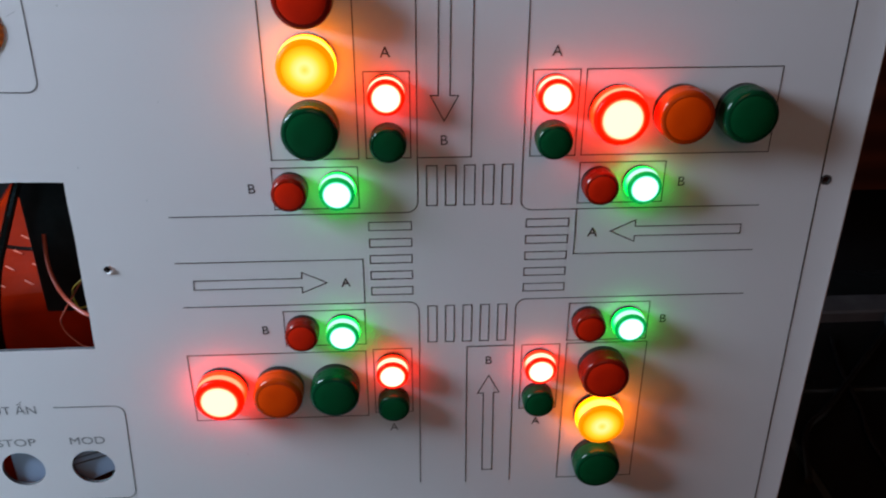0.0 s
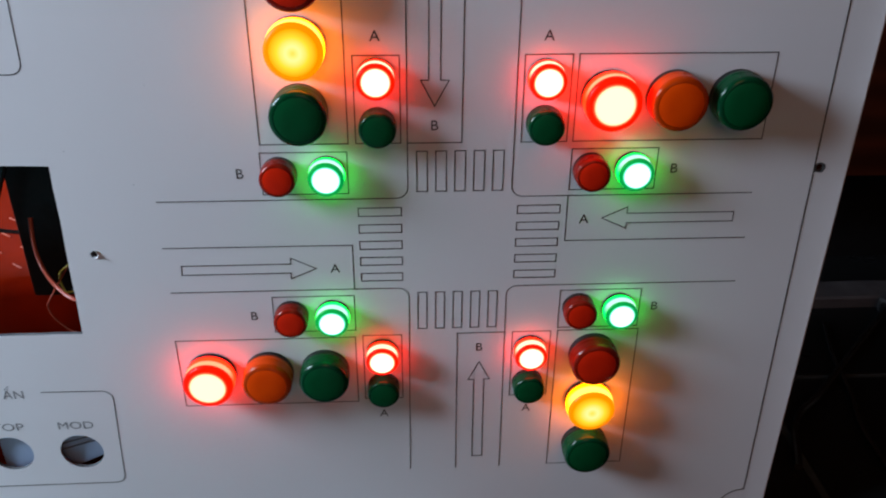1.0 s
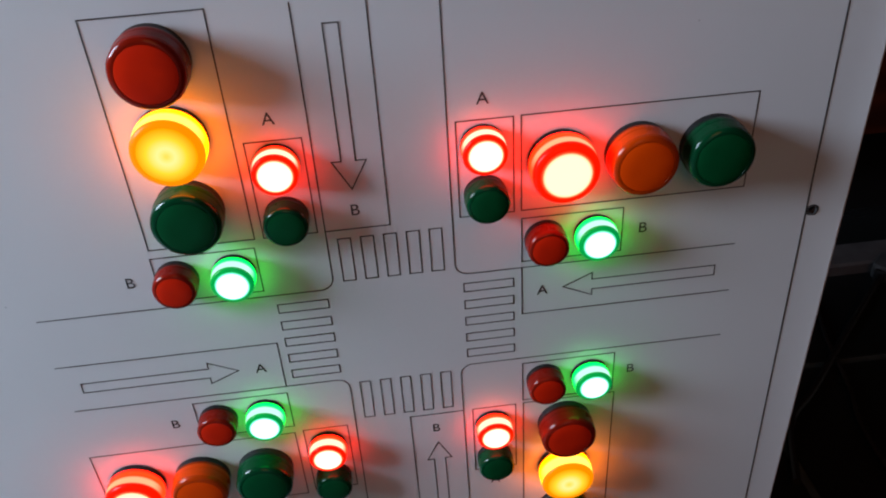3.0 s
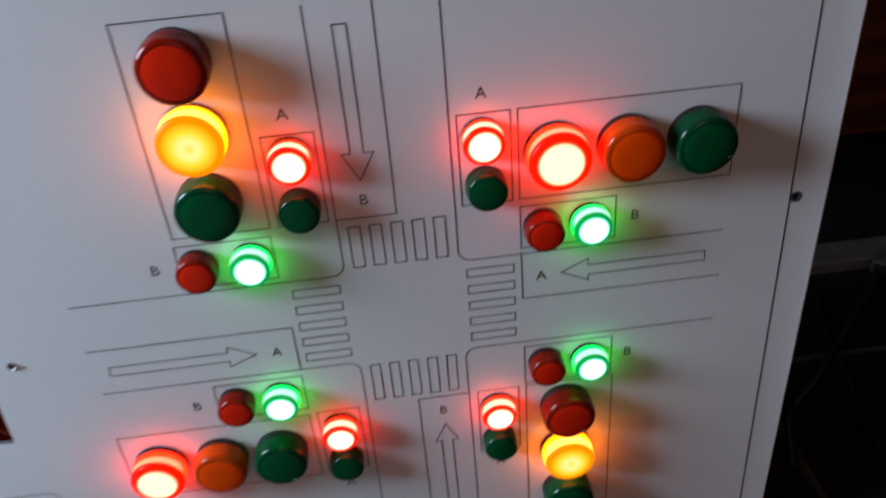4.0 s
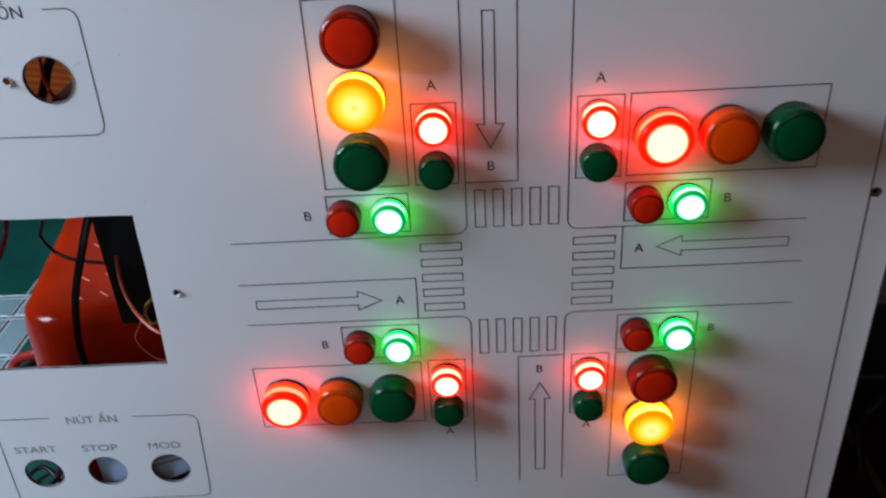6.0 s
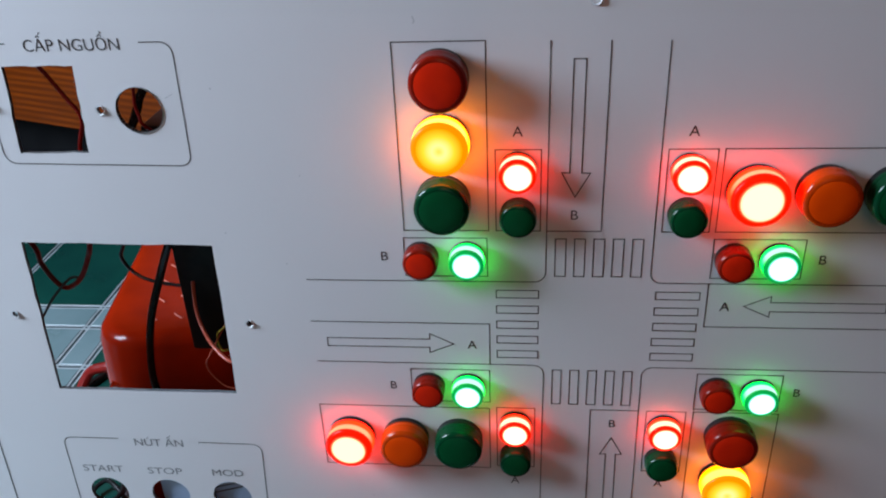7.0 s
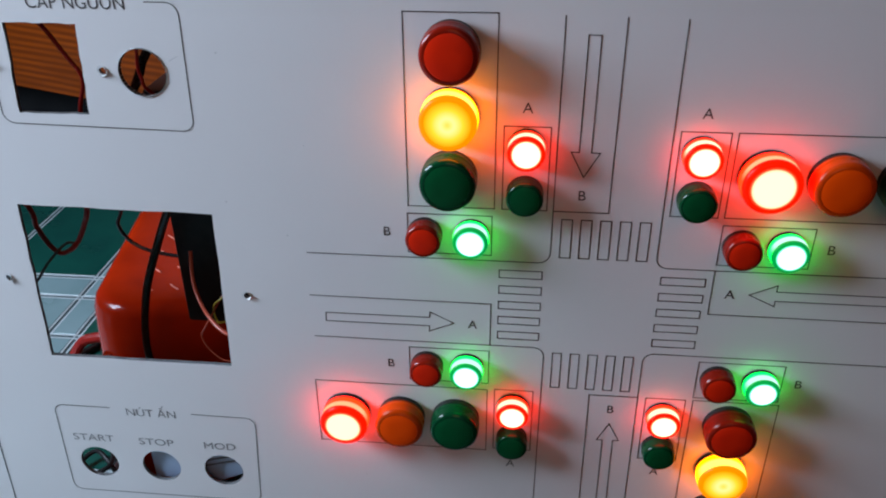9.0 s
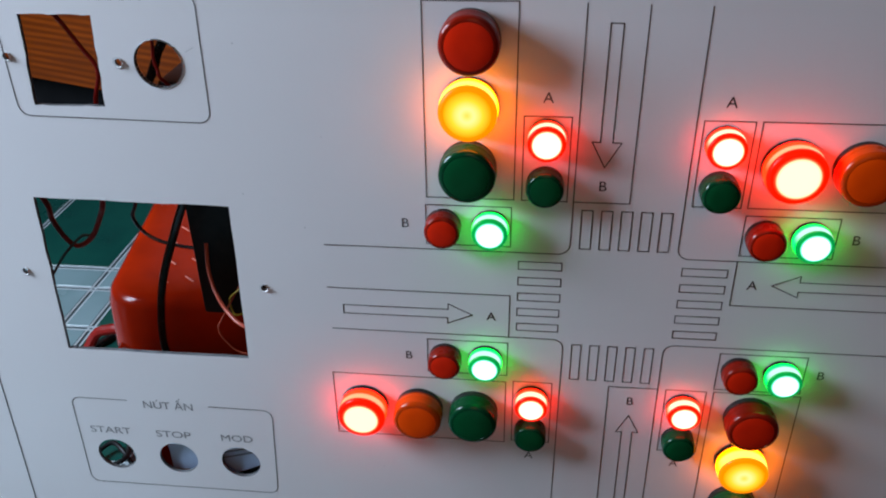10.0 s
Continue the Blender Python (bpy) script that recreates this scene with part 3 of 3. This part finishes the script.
# ---- pilot lamps ----
def pilot_lamp(size, color, lit):
    """A panel lamp: black collar, coloured lens with a stepped rim, and its round face."""
    r = 14.4 * MM if size == "large" else 9.5 * MM
    h = 14.9 * MM if size == "large" else 11.0 * MM
    step = 0.48 if size == "large" else 0.40
    top = empty("pilot_lamp")
    seat, side, rim, face = (LIT_WALL[color, size],) * 3 + (LIT_FACE[color, size],) if lit else (SEAT_SHADED[color], SIDE_SHADED[color], RIM_SHADED[color], LENS[color])
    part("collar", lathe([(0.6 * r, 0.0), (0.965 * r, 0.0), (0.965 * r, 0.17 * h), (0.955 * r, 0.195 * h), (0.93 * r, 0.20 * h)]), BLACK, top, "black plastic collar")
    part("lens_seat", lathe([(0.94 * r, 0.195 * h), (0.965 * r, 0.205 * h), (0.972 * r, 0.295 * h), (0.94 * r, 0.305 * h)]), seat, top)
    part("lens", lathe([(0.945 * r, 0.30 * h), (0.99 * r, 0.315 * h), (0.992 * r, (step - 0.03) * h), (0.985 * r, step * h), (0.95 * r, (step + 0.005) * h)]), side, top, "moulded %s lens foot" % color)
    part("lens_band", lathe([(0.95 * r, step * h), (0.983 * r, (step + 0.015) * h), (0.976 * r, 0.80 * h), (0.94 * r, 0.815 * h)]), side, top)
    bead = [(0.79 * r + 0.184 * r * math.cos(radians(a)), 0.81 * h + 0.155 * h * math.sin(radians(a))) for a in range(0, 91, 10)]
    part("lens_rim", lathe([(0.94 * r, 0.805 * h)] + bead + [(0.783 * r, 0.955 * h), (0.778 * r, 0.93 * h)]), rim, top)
    part("lens_face", lathe([(0.782 * r, 0.935 * h), (0.772 * r, 0.965 * h), (0.68 * r, 0.986 * h), (0.40 * r, 1.003 * h), (0.0, 1.01 * h)]), face, top, "glowing %s lens face" % color if lit else "")
    word = "amber-yellow" if color == "amber" else color
    return tagged(top, "%s %s pilot lamp %s on the white panel" % (size, word, "glowing brightly" if lit else "switched off"), "pilot lamp", "pilot lamps of the crossroads")

LAMPS = [
    ("large", "red", 0, -65.8, 113.0), ("large", "amber", 1, -66.4, 81.0), ("large", "green", 0, -66.8, 48.6),
    ("small", "red", 1, -29.0, 65.4), ("small", "green", 0, -28.8, 40.8), ("small", "red", 0, -79.9, 15.1), ("small", "green", 1, -55.5, 15.2),
    ("small", "red", 1, 54.4, 64.5), ("small", "green", 0, 55.0, 41.0), ("large", "red", 1, 86.9, 54.0), ("large", "amber", 0, 119.6, 53.8), ("large", "green", 0, 151.8, 53.7),
    ("small", "red", 0, 80.9, 15.2), ("small", "green", 1, 103.2, 15.3),
    ("small", "red", 0, -80.1, -70.8), ("small", "green", 1, -57.2, -71.0), ("large", "red", 1, -129.2, -109.7), ("large", "amber", 0, -96.2, -109.7), ("large", "green", 0, -63.8, -109.2),
    ("small", "red", 1, -30.4, -98.2), ("small", "green", 0, -30.2, -121.8),
    ("small", "red", 0, 81.8, -70.0), ("small", "green", 1, 104.8, -70.6), ("small", "red", 1, 55.2, -97.9), ("small", "green", 0, 55.4, -121.9),
    ("large", "red", 0, 92.6, -102.2), ("large", "amber", 1, 93.0, -135.7), ("large", "green", 0, 93.5, -170.0),
]
made = {}
rng = random.Random(11)
for size, color, lit, x, z in LAMPS:
    m = pose(x * MM, 0, z * MM, 0, 0 if lit else rng.uniform(0, 360), 0)
    key = (size, color, lit)
    if key in made:
        copy_thing(made[key], m)
    else:
        made[key] = pilot_lamp(*key)
        made[key].matrix_basis = m

# ---- behind the panel ----
def plastic_stool(x, y, turn, size, z):
    """A low square stool; x, y is its front left corner."""
    stool = tagged(empty("stool"), "low glossy red plastic stool with an embossed seat", "stool")
    tall = z - FLOOR
    stool.matrix_basis = pose(x, y, FLOOR, 0, 0, turn)
    bm = bmesh.new()
    rings = []
    rows = [(0.105, -0.007), (0.060, -0.004), (0.014, -0.001)] + [(0.012 * (1 - math.sin(radians(q))), 0.012 * (1 - math.cos(radians(q)))) for q in range(0, 91, 15)] + [(0.0, 0.03), (0.001, 0.05)]
    for down, inset in rows:
        rc, ring = 0.032, []
        for cx, cy, a in ((size - rc, size - rc, 0), (rc, size - rc, 90), (rc, rc, 180), (size - rc, rc, 270)):
            for k in range(9):
                w = radians(a + 90 * k / 8)
                reach = max(rc - inset, 0.004)
                px, py = cx + reach * math.cos(w), cy + reach * math.sin(w)
                if inset > rc - 0.004:
                    px += (size / 2 - cx) / abs(size / 2 - cx) * (inset - rc + 0.004)
                    py += (size / 2 - cy) / abs(size / 2 - cy) * (inset - rc + 0.004)
                bx, by = 2 * px / size - 1, 2 * py / size - 1
                px, py = px + 0.009 * bx * (1 - by * by), py + 0.005 * by * (1 - bx * bx)
                ring.append(bm.verts.new((px, py, tall - down)))
        rings.append(ring)
    for a, b in zip(rings, rings[1:]):
        for k in range(len(a)):
            bm.faces.new((a[k], a[(k + 1) % len(a)], b[(k + 1) % len(b)], b[k]))
    bm.faces.new(rings[-1])
    part("seat", bm, STOOL_RED, stool, "", 60)
    for x0, x1, y0, y1 in ((0.0, 0.085, 0.0, 0.02), (size - 0.085, size, 0.0, 0.02), (0.0, 0.085, size - 0.02, size), (size - 0.085, size, size - 0.02, size)):
        bm = box(bmesh.new(), x0, x1, y0, y1, 0, tall - 0.04, 0.008, 3)
        box(bm, 0.0 if x0 < size / 2 else size - 0.02, 0.02 if x0 < size / 2 else size, y0 if y0 < size / 2 else size - 0.085, 0.085 if y0 < size / 2 else size, 0, tall - 0.04, 0.008, 3)
        for v in bm.verts:
            flare = 1.0 + 0.06 * (tall - 0.04 - v.co.z) / tall
            v.co.x, v.co.y = size / 2 + (v.co.x - size / 2) * flare, size / 2 + (v.co.y - size / 2) * flare
        part("leg", bm, STOOL_RED, stool, "", 60)
    for i in range(11):
        for j in range(-1, 7):
            bar = box(bmesh.new(), -0.0052, 0.0052, -0.0005, 0.0005, 0, 0.0011, 0.0004, 1)
            bmesh.ops.transform(bar, matrix=pose(0.0373 + i * 0.0175, 0.0490 + j * 0.0245, tall - 0.0004, 0, 0, -38 - turn), verts=bar.verts)
            part("embossed_bar", bar, STOOL_GLINT, stool)
    return stool

plastic_stool(-0.321, 0.060, 9.5, 0.25, -0.088)

psu = tagged(empty("power_supply", (-0.2, 0.07, -0.0875)), "black boxed power supply standing on the stool", "power supply")
psu_inv = Matrix.Translation((0.2, -0.07, 0.0875))
def on_psu(ob):
    ob.parent, ob.matrix_parent_inverse = psu, psu_inv
    return ob
on_psu(part("case", box(bmesh.new(), -0.245, -0.165, 0.053, 0.12, -0.0875, 0.07, 0.002, 2), BLACK))
on_psu(part("top_cover", box(bmesh.new(), -0.246, -0.164, 0.050, 0.10, 0.0, 0.071, 0.002, 2), COVER, None, "raised dark blue-grey cover plate"))

duct = tagged(empty("cable_duct", (-0.22, 0.01, -0.17)), "white slotted plastic cable duct behind the panel", "cable duct")
duct_inv = Matrix.Translation((0.22, -0.01, 0.17))
def on_duct(ob):
    ob.parent, ob.matrix_parent_inverse = duct, duct_inv
    return ob
on_duct(part("duct_body", box(bmesh.new(), -0.265, -0.232, 0.0048, 0.045, -0.1815, -0.148, 0.002, 2), DUCT))
b = box(bmesh.new(), -0.032, 0.032, 0.0, 0.036, -0.0124, 0.0124, 0.002, 2)
bmesh.ops.transform(b, matrix=pose(-0.208, 0.0052, -0.1625, 0, -25, 0), verts=b.verts)
on_duct(part("duct_cover", b, DUCT))
for k in range(2):
    b = box(bmesh.new(), -0.024, 0.024, -0.0006, 0.0006, -0.0003, 0.0003)
    bmesh.ops.transform(b, matrix=pose(-0.214, 0.0050, -0.1595 - 0.0042 * k, 0, -17, 0), verts=b.verts)
    on_duct(part("duct_slot", b, DUCT_LINE))

def cable(name, points, radius, mat, label):
    return tagged(part(name, tube(points, radius), mat), label, "cable")

cable("cable", [(-0.205, 0.050, 0.075), (-0.229, 0.038, 0.020), (-0.248, 0.040, -0.020), (-0.262, 0.036, -0.060), (-0.267, 0.034, -0.105), (-0.262, 0.050, -0.14), (-0.235, 0.052, -0.175), (-0.2, 0.052, -0.21), (-0.18, 0.055, FLOOR + 0.006)], 0.0025, RUBBER, "thick black rubber cable hanging behind the panel")
cable("cable", [(-0.240, 0.09, -0.060), (-0.266, 0.1, -0.0666), (-0.287, 0.1, -0.0631), (-0.2996, 0.1, -0.0561), (-0.306, 0.1, -0.044), (-0.302, 0.1, -0.033), (-0.29, 0.095, 0.0), (-0.26, 0.085, 0.05), (-0.235, 0.075, 0.06)], 0.0013, RUBBER, "thin black wire looping out of the power supply")
cable("cable", [(-0.325, 0.003, 0.06), (-0.3127, 0.02, 0.0118), (-0.3172, 0.03, -0.0085), (-0.315, 0.035, -0.0243), (-0.3082, 0.035, -0.029), (-0.2945, 0.03, -0.0188), (-0.2829, 0.025, -0.0012), (-0.2765, 0.02, 0.0108), (-0.27, 0.02, 0.04), (-0.24, 0.044, 0.065)], 0.0015, RED_WIRE, "red wire hanging in a loop behind the panel")
cable("cable", [(-0.232, 0.046, -0.030), (-0.2299, 0.038, -0.0451), (-0.2241, 0.03, -0.0556), (-0.2119, 0.015, -0.0586), (-0.1984, 0.006, -0.062), (-0.18, 0.01, -0.066), (-0.172, 0.045, -0.066)], 0.0012, ORANGE_WIRE, "salmon-red wire from the power supply")
cable("cable", [(-0.2, 0.045, -0.042), (-0.2085, 0.03, -0.0513), (-0.2156, 0.03, -0.0586), (-0.2155, 0.03, -0.0681), (-0.2113, 0.03, -0.0707), (-0.195, 0.045, -0.07)], 0.0006, YELLOW_WIRE, "thin yellow wire from the power supply")
cable("cable", [(-0.214, 0.045, -0.058), (-0.2177, 0.02, -0.0659), (-0.2221, 0.02, -0.075), (-0.2177, 0.02, -0.0856), (-0.2067, 0.02, -0.0929), (-0.18, 0.025, -0.09), (-0.17, 0.05, -0.075)], 0.0005, ORANGE_WIRE, "hair-thin red wire under the power supply")
cable("cable", [(-0.285, 0.004, 0.14), (-0.2727, 0.012, 0.1176), (-0.2671, 0.012, 0.1091), (-0.262, 0.012, 0.1004), (-0.2577, 0.012, 0.0936), (-0.2572, 0.012, 0.0866), (-0.262, 0.012, 0.071), (-0.262, 0.02, 0.05), (-0.24, 0.044, 0.045)], 0.0011, RED_WIRE, "red supply wire behind the panel")
cable("cable", [(-0.222, 0.004, 0.125), (-0.225, 0.012, 0.106), (-0.226, 0.012, 0.097), (-0.225, 0.012, 0.091), (-0.223, 0.012, 0.085), (-0.216, 0.03, 0.068), (-0.214, 0.046, 0.06)], 0.0009, RED_WIRE, "short red wire behind the round opening")
cable("cable", [(-0.212, 0.03, 0.125), (-0.226, 0.03, 0.103), (-0.232, 0.03, 0.094), (-0.234, 0.03, 0.089), (-0.237, 0.03, 0.083), (-0.242, 0.034, 0.074), (-0.24, 0.047, 0.06)], 0.0024, RUBBER, "black supply cable behind the round opening")
cable("cable", [(-0.43, 0.17, FLOOR + 0.005), (-0.434, 0.185, FLOOR + 0.006), (-0.426, 0.2, -0.226), (-0.412, 0.2, -0.218), (-0.392, 0.2, -0.217), (-0.36, 0.22, FLOOR + 0.005), (-0.33, 0.26, FLOOR + 0.005)], 0.0048, RED_WIRE, "thick red cable beside the stool on the floor")
cable("cable", [(0.375, 0.235, FLOOR + 0.004), (0.360, 0.185, FLOOR + 0.004), (0.350, 0.13, FLOOR + 0.004), (0.338, 0.085, FLOOR + 0.004), (0.335, 0.0, FLOOR + 0.004)], 0.0022, RUBBER, "black cable lying on the tiled floor")
cable("cable", [(0.443, 0.252, FLOOR + 0.008), (0.38, 0.19, FLOOR + 0.004), (0.322, 0.131, FLOOR + 0.004), (0.291, 0.102, FLOOR + 0.004), (0.27, 0.05, FLOOR + 0.004)], 0.0032, RUBBER, "black cable lying on the tiled floor")
cable("cable", [(-0.352, 0.03, -0.075), (-0.330, 0.03, -0.051), (-0.316, 0.03, -0.033), (-0.303, 0.032, -0.0205), (-0.2945, 0.032, -0.0185), (-0.2829, 0.027, -0.001), (-0.2765, 0.022, 0.011), (-0.27, 0.022, 0.04), (-0.24, 0.046, 0.065)], 0.0008, GREY_PLASTIC, "thin dark wire slanting behind the panel")
cable("cable", [(-0.330, 0.062, FLOOR + 0.004), (-0.346, 0.078, FLOOR + 0.005), (-0.358, 0.084, FLOOR + 0.009), (-0.366, 0.074, FLOOR + 0.006), (-0.358, 0.062, FLOOR + 0.004), (-0.340, 0.070, FLOOR + 0.009), (-0.352, 0.100, FLOOR + 0.004)], 0.0019, BLACK, "coiled black cable end on the floor behind the panel")
cable("cable", [(-0.372, 0.112, FLOOR + 0.004), (-0.360, 0.096, FLOOR + 0.005), (-0.350, 0.090, FLOOR + 0.013), (-0.338, 0.088, FLOOR + 0.005), (-0.33, 0.10, FLOOR + 0.004)], 0.002, RED_WIRE, "short red wire on the floor behind the panel")
cable("cable", [(-0.455, 0.18, FLOOR + 0.004), (-0.436, 0.210, FLOOR + 0.004), (-0.424, 0.232, FLOOR + 0.004), (-0.40, 0.262, FLOOR + 0.004), (-0.37, 0.275, FLOOR + 0.004)], 0.0032, RUBBER, "black cable on the tiles beside the stool")
plug = tagged(empty("plug", (0.453, 0.262, FLOOR)), "small dark grey plastic plug on the tiled floor", "plug")
plug.rotation_euler = (0, 0, radians(-48))
part("plug_body", box(bmesh.new(), -0.009, 0.009, -0.012, 0.014, 0.0, 0.016, 0.003, 2), GREY_PLASTIC, plug)
part("plug_collar", box(bmesh.new(), -0.005, 0.005, -0.017, -0.012, 0.003, 0.013, 0.001, 1), BLACK, plug)

# ---- back of the room ----
def cabinet(x, y, turn, width, depth, z0, z1, mat, label):
    """A two-door cabinet over a recessed plinth; x, y is its front left corner."""
    c = tagged(empty("cabinet"), label, "cabinet")
    c.matrix_basis = pose(x, y, FLOOR, 0, 0, turn)
    low, high = z0 - FLOOR, z1 - FLOOR
    part("body", box(bmesh.new(), 0, width, 0.018, depth, low, high, 0.003, 2), mat, c)
    for k in range(2):
        part("door", box(bmesh.new(), width * k / 2 + 0.002, width * (k + 1) / 2 - 0.002, 0, 0.017, low, high - 0.006, 0.002, 2), mat, c)
    # plinth painted near black to stand for the unlit gap under the cabinet
    part("plinth", box(bmesh.new(), 0.02, width - 0.02, 0.07, depth - 0.02, 0, low), GAP_SHADE, c, "recessed plinth coloured black for the dark gap")

cabinet(0.245, 0.300, 0, 1.4, 0.4, -0.125, 0.85, WOOD_RED, "dark reddish wooden cabinet on a plinth blackened for shade")
cabinet(-1.20, 0.72, -20, 0.95, 0.35, -0.092, 0.5, WOOD_ORANGE, "orange-brown wooden cabinet on a base blackened for shade")
setting("trim", box(bmesh.new(), 0.24, 1.7, 0.268, 0.30, FLOOR - 0.004, FLOOR + 0.012, 0.002, 1), LEDGE, "low grey stone sill along the floor")

# ---- floor tiles, a plaid of squares and strips ----
floor = bpy.data.objects["floor"]
def tile_mesh(name, mat, w, d, gap=0.0032):
    return finish(name, box(bmesh.new(), gap, w - gap, gap, d - gap, -0.006, 0, 0.0005, 1), mat)
KINDS = (TILE_PALE, TILE_GREEN, TILE_SHADED)
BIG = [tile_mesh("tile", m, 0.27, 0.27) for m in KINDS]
OX, OY = -0.53, 0.23
PLAID = (OX - 0.27, OX + 0.27, OY - 0.27, OY + 0.54)
for bi in range(-5, 11):
    for bj in range(-9, 6):
        x0, y0 = OX + 0.27 * bi, OY + 0.27 * bj
        if x0 < X0 - 0.1 or x0 > X1 - 0.2 or y0 < Y0 or y0 > Y1 - 0.2 or (bi in (-1, 0) and bj in (-1, 0, 1)):
            continue
        # tiles right of the panel carry the shade there in their colour
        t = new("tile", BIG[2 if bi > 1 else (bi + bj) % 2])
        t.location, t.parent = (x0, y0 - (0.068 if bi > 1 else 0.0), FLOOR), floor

# plaid of squares and strips, parted by narrow white lines
XS = (PLAID[0], -0.612, -0.488, -0.457, -0.345, -0.314, PLAID[1])
YS = (PLAID[2], 0.070, 0.106, 0.135, 0.243, 0.311, 0.350, 0.610, 0.650, PLAID[3])
GREENS = {(i, j) for i in range(6) for j in range(9) if YS[j] >= 0.35 and YS[j] < 0.6 and i != 2} | {(3, 3), (3, 4), (3, 0), (3, 1), (3, 2), (0, 0), (1, 0)}
for i, (xa, xb) in enumerate(zip(XS, XS[1:])):
    for j, (ya, yb) in enumerate(zip(YS, YS[1:])):
        t = new("tile", tile_mesh("tile", TILE_GREEN if (i, j) in GREENS else TILE_PALE, xb - xa, yb - ya, 0.0036))
        t.location, t.parent = (xa, ya, FLOOR), floor

def strip(x0, x1, y0, y1, mat, down):
    """A narrow glazed strip between two rows of tiles."""
    part("tile_strip", box(bmesh.new(), x0, x1, y0, y1, FLOOR - 0.005, FLOOR - down), mat, floor)
for x in XS[1:-1]:
    for e in (-0.0026, 0.0026):
        strip(x + e - 0.0009, x + e + 0.0009, PLAID[2], PLAID[3], TILE_LINE, 0.0005)
    strip(x - 0.0017, x + 0.0017, PLAID[2], PLAID[3], JOINT, 0.0012)
for y in YS[1:-1]:
    for e in (-0.0026, 0.0026):
        strip(PLAID[0], PLAID[1], y + e - 0.0009, y + e + 0.0009, TILE_LINE, 0.0002)
    strip(PLAID[0], PLAID[1], y - 0.0017, y + 0.0017, JOINT, 0.0009)
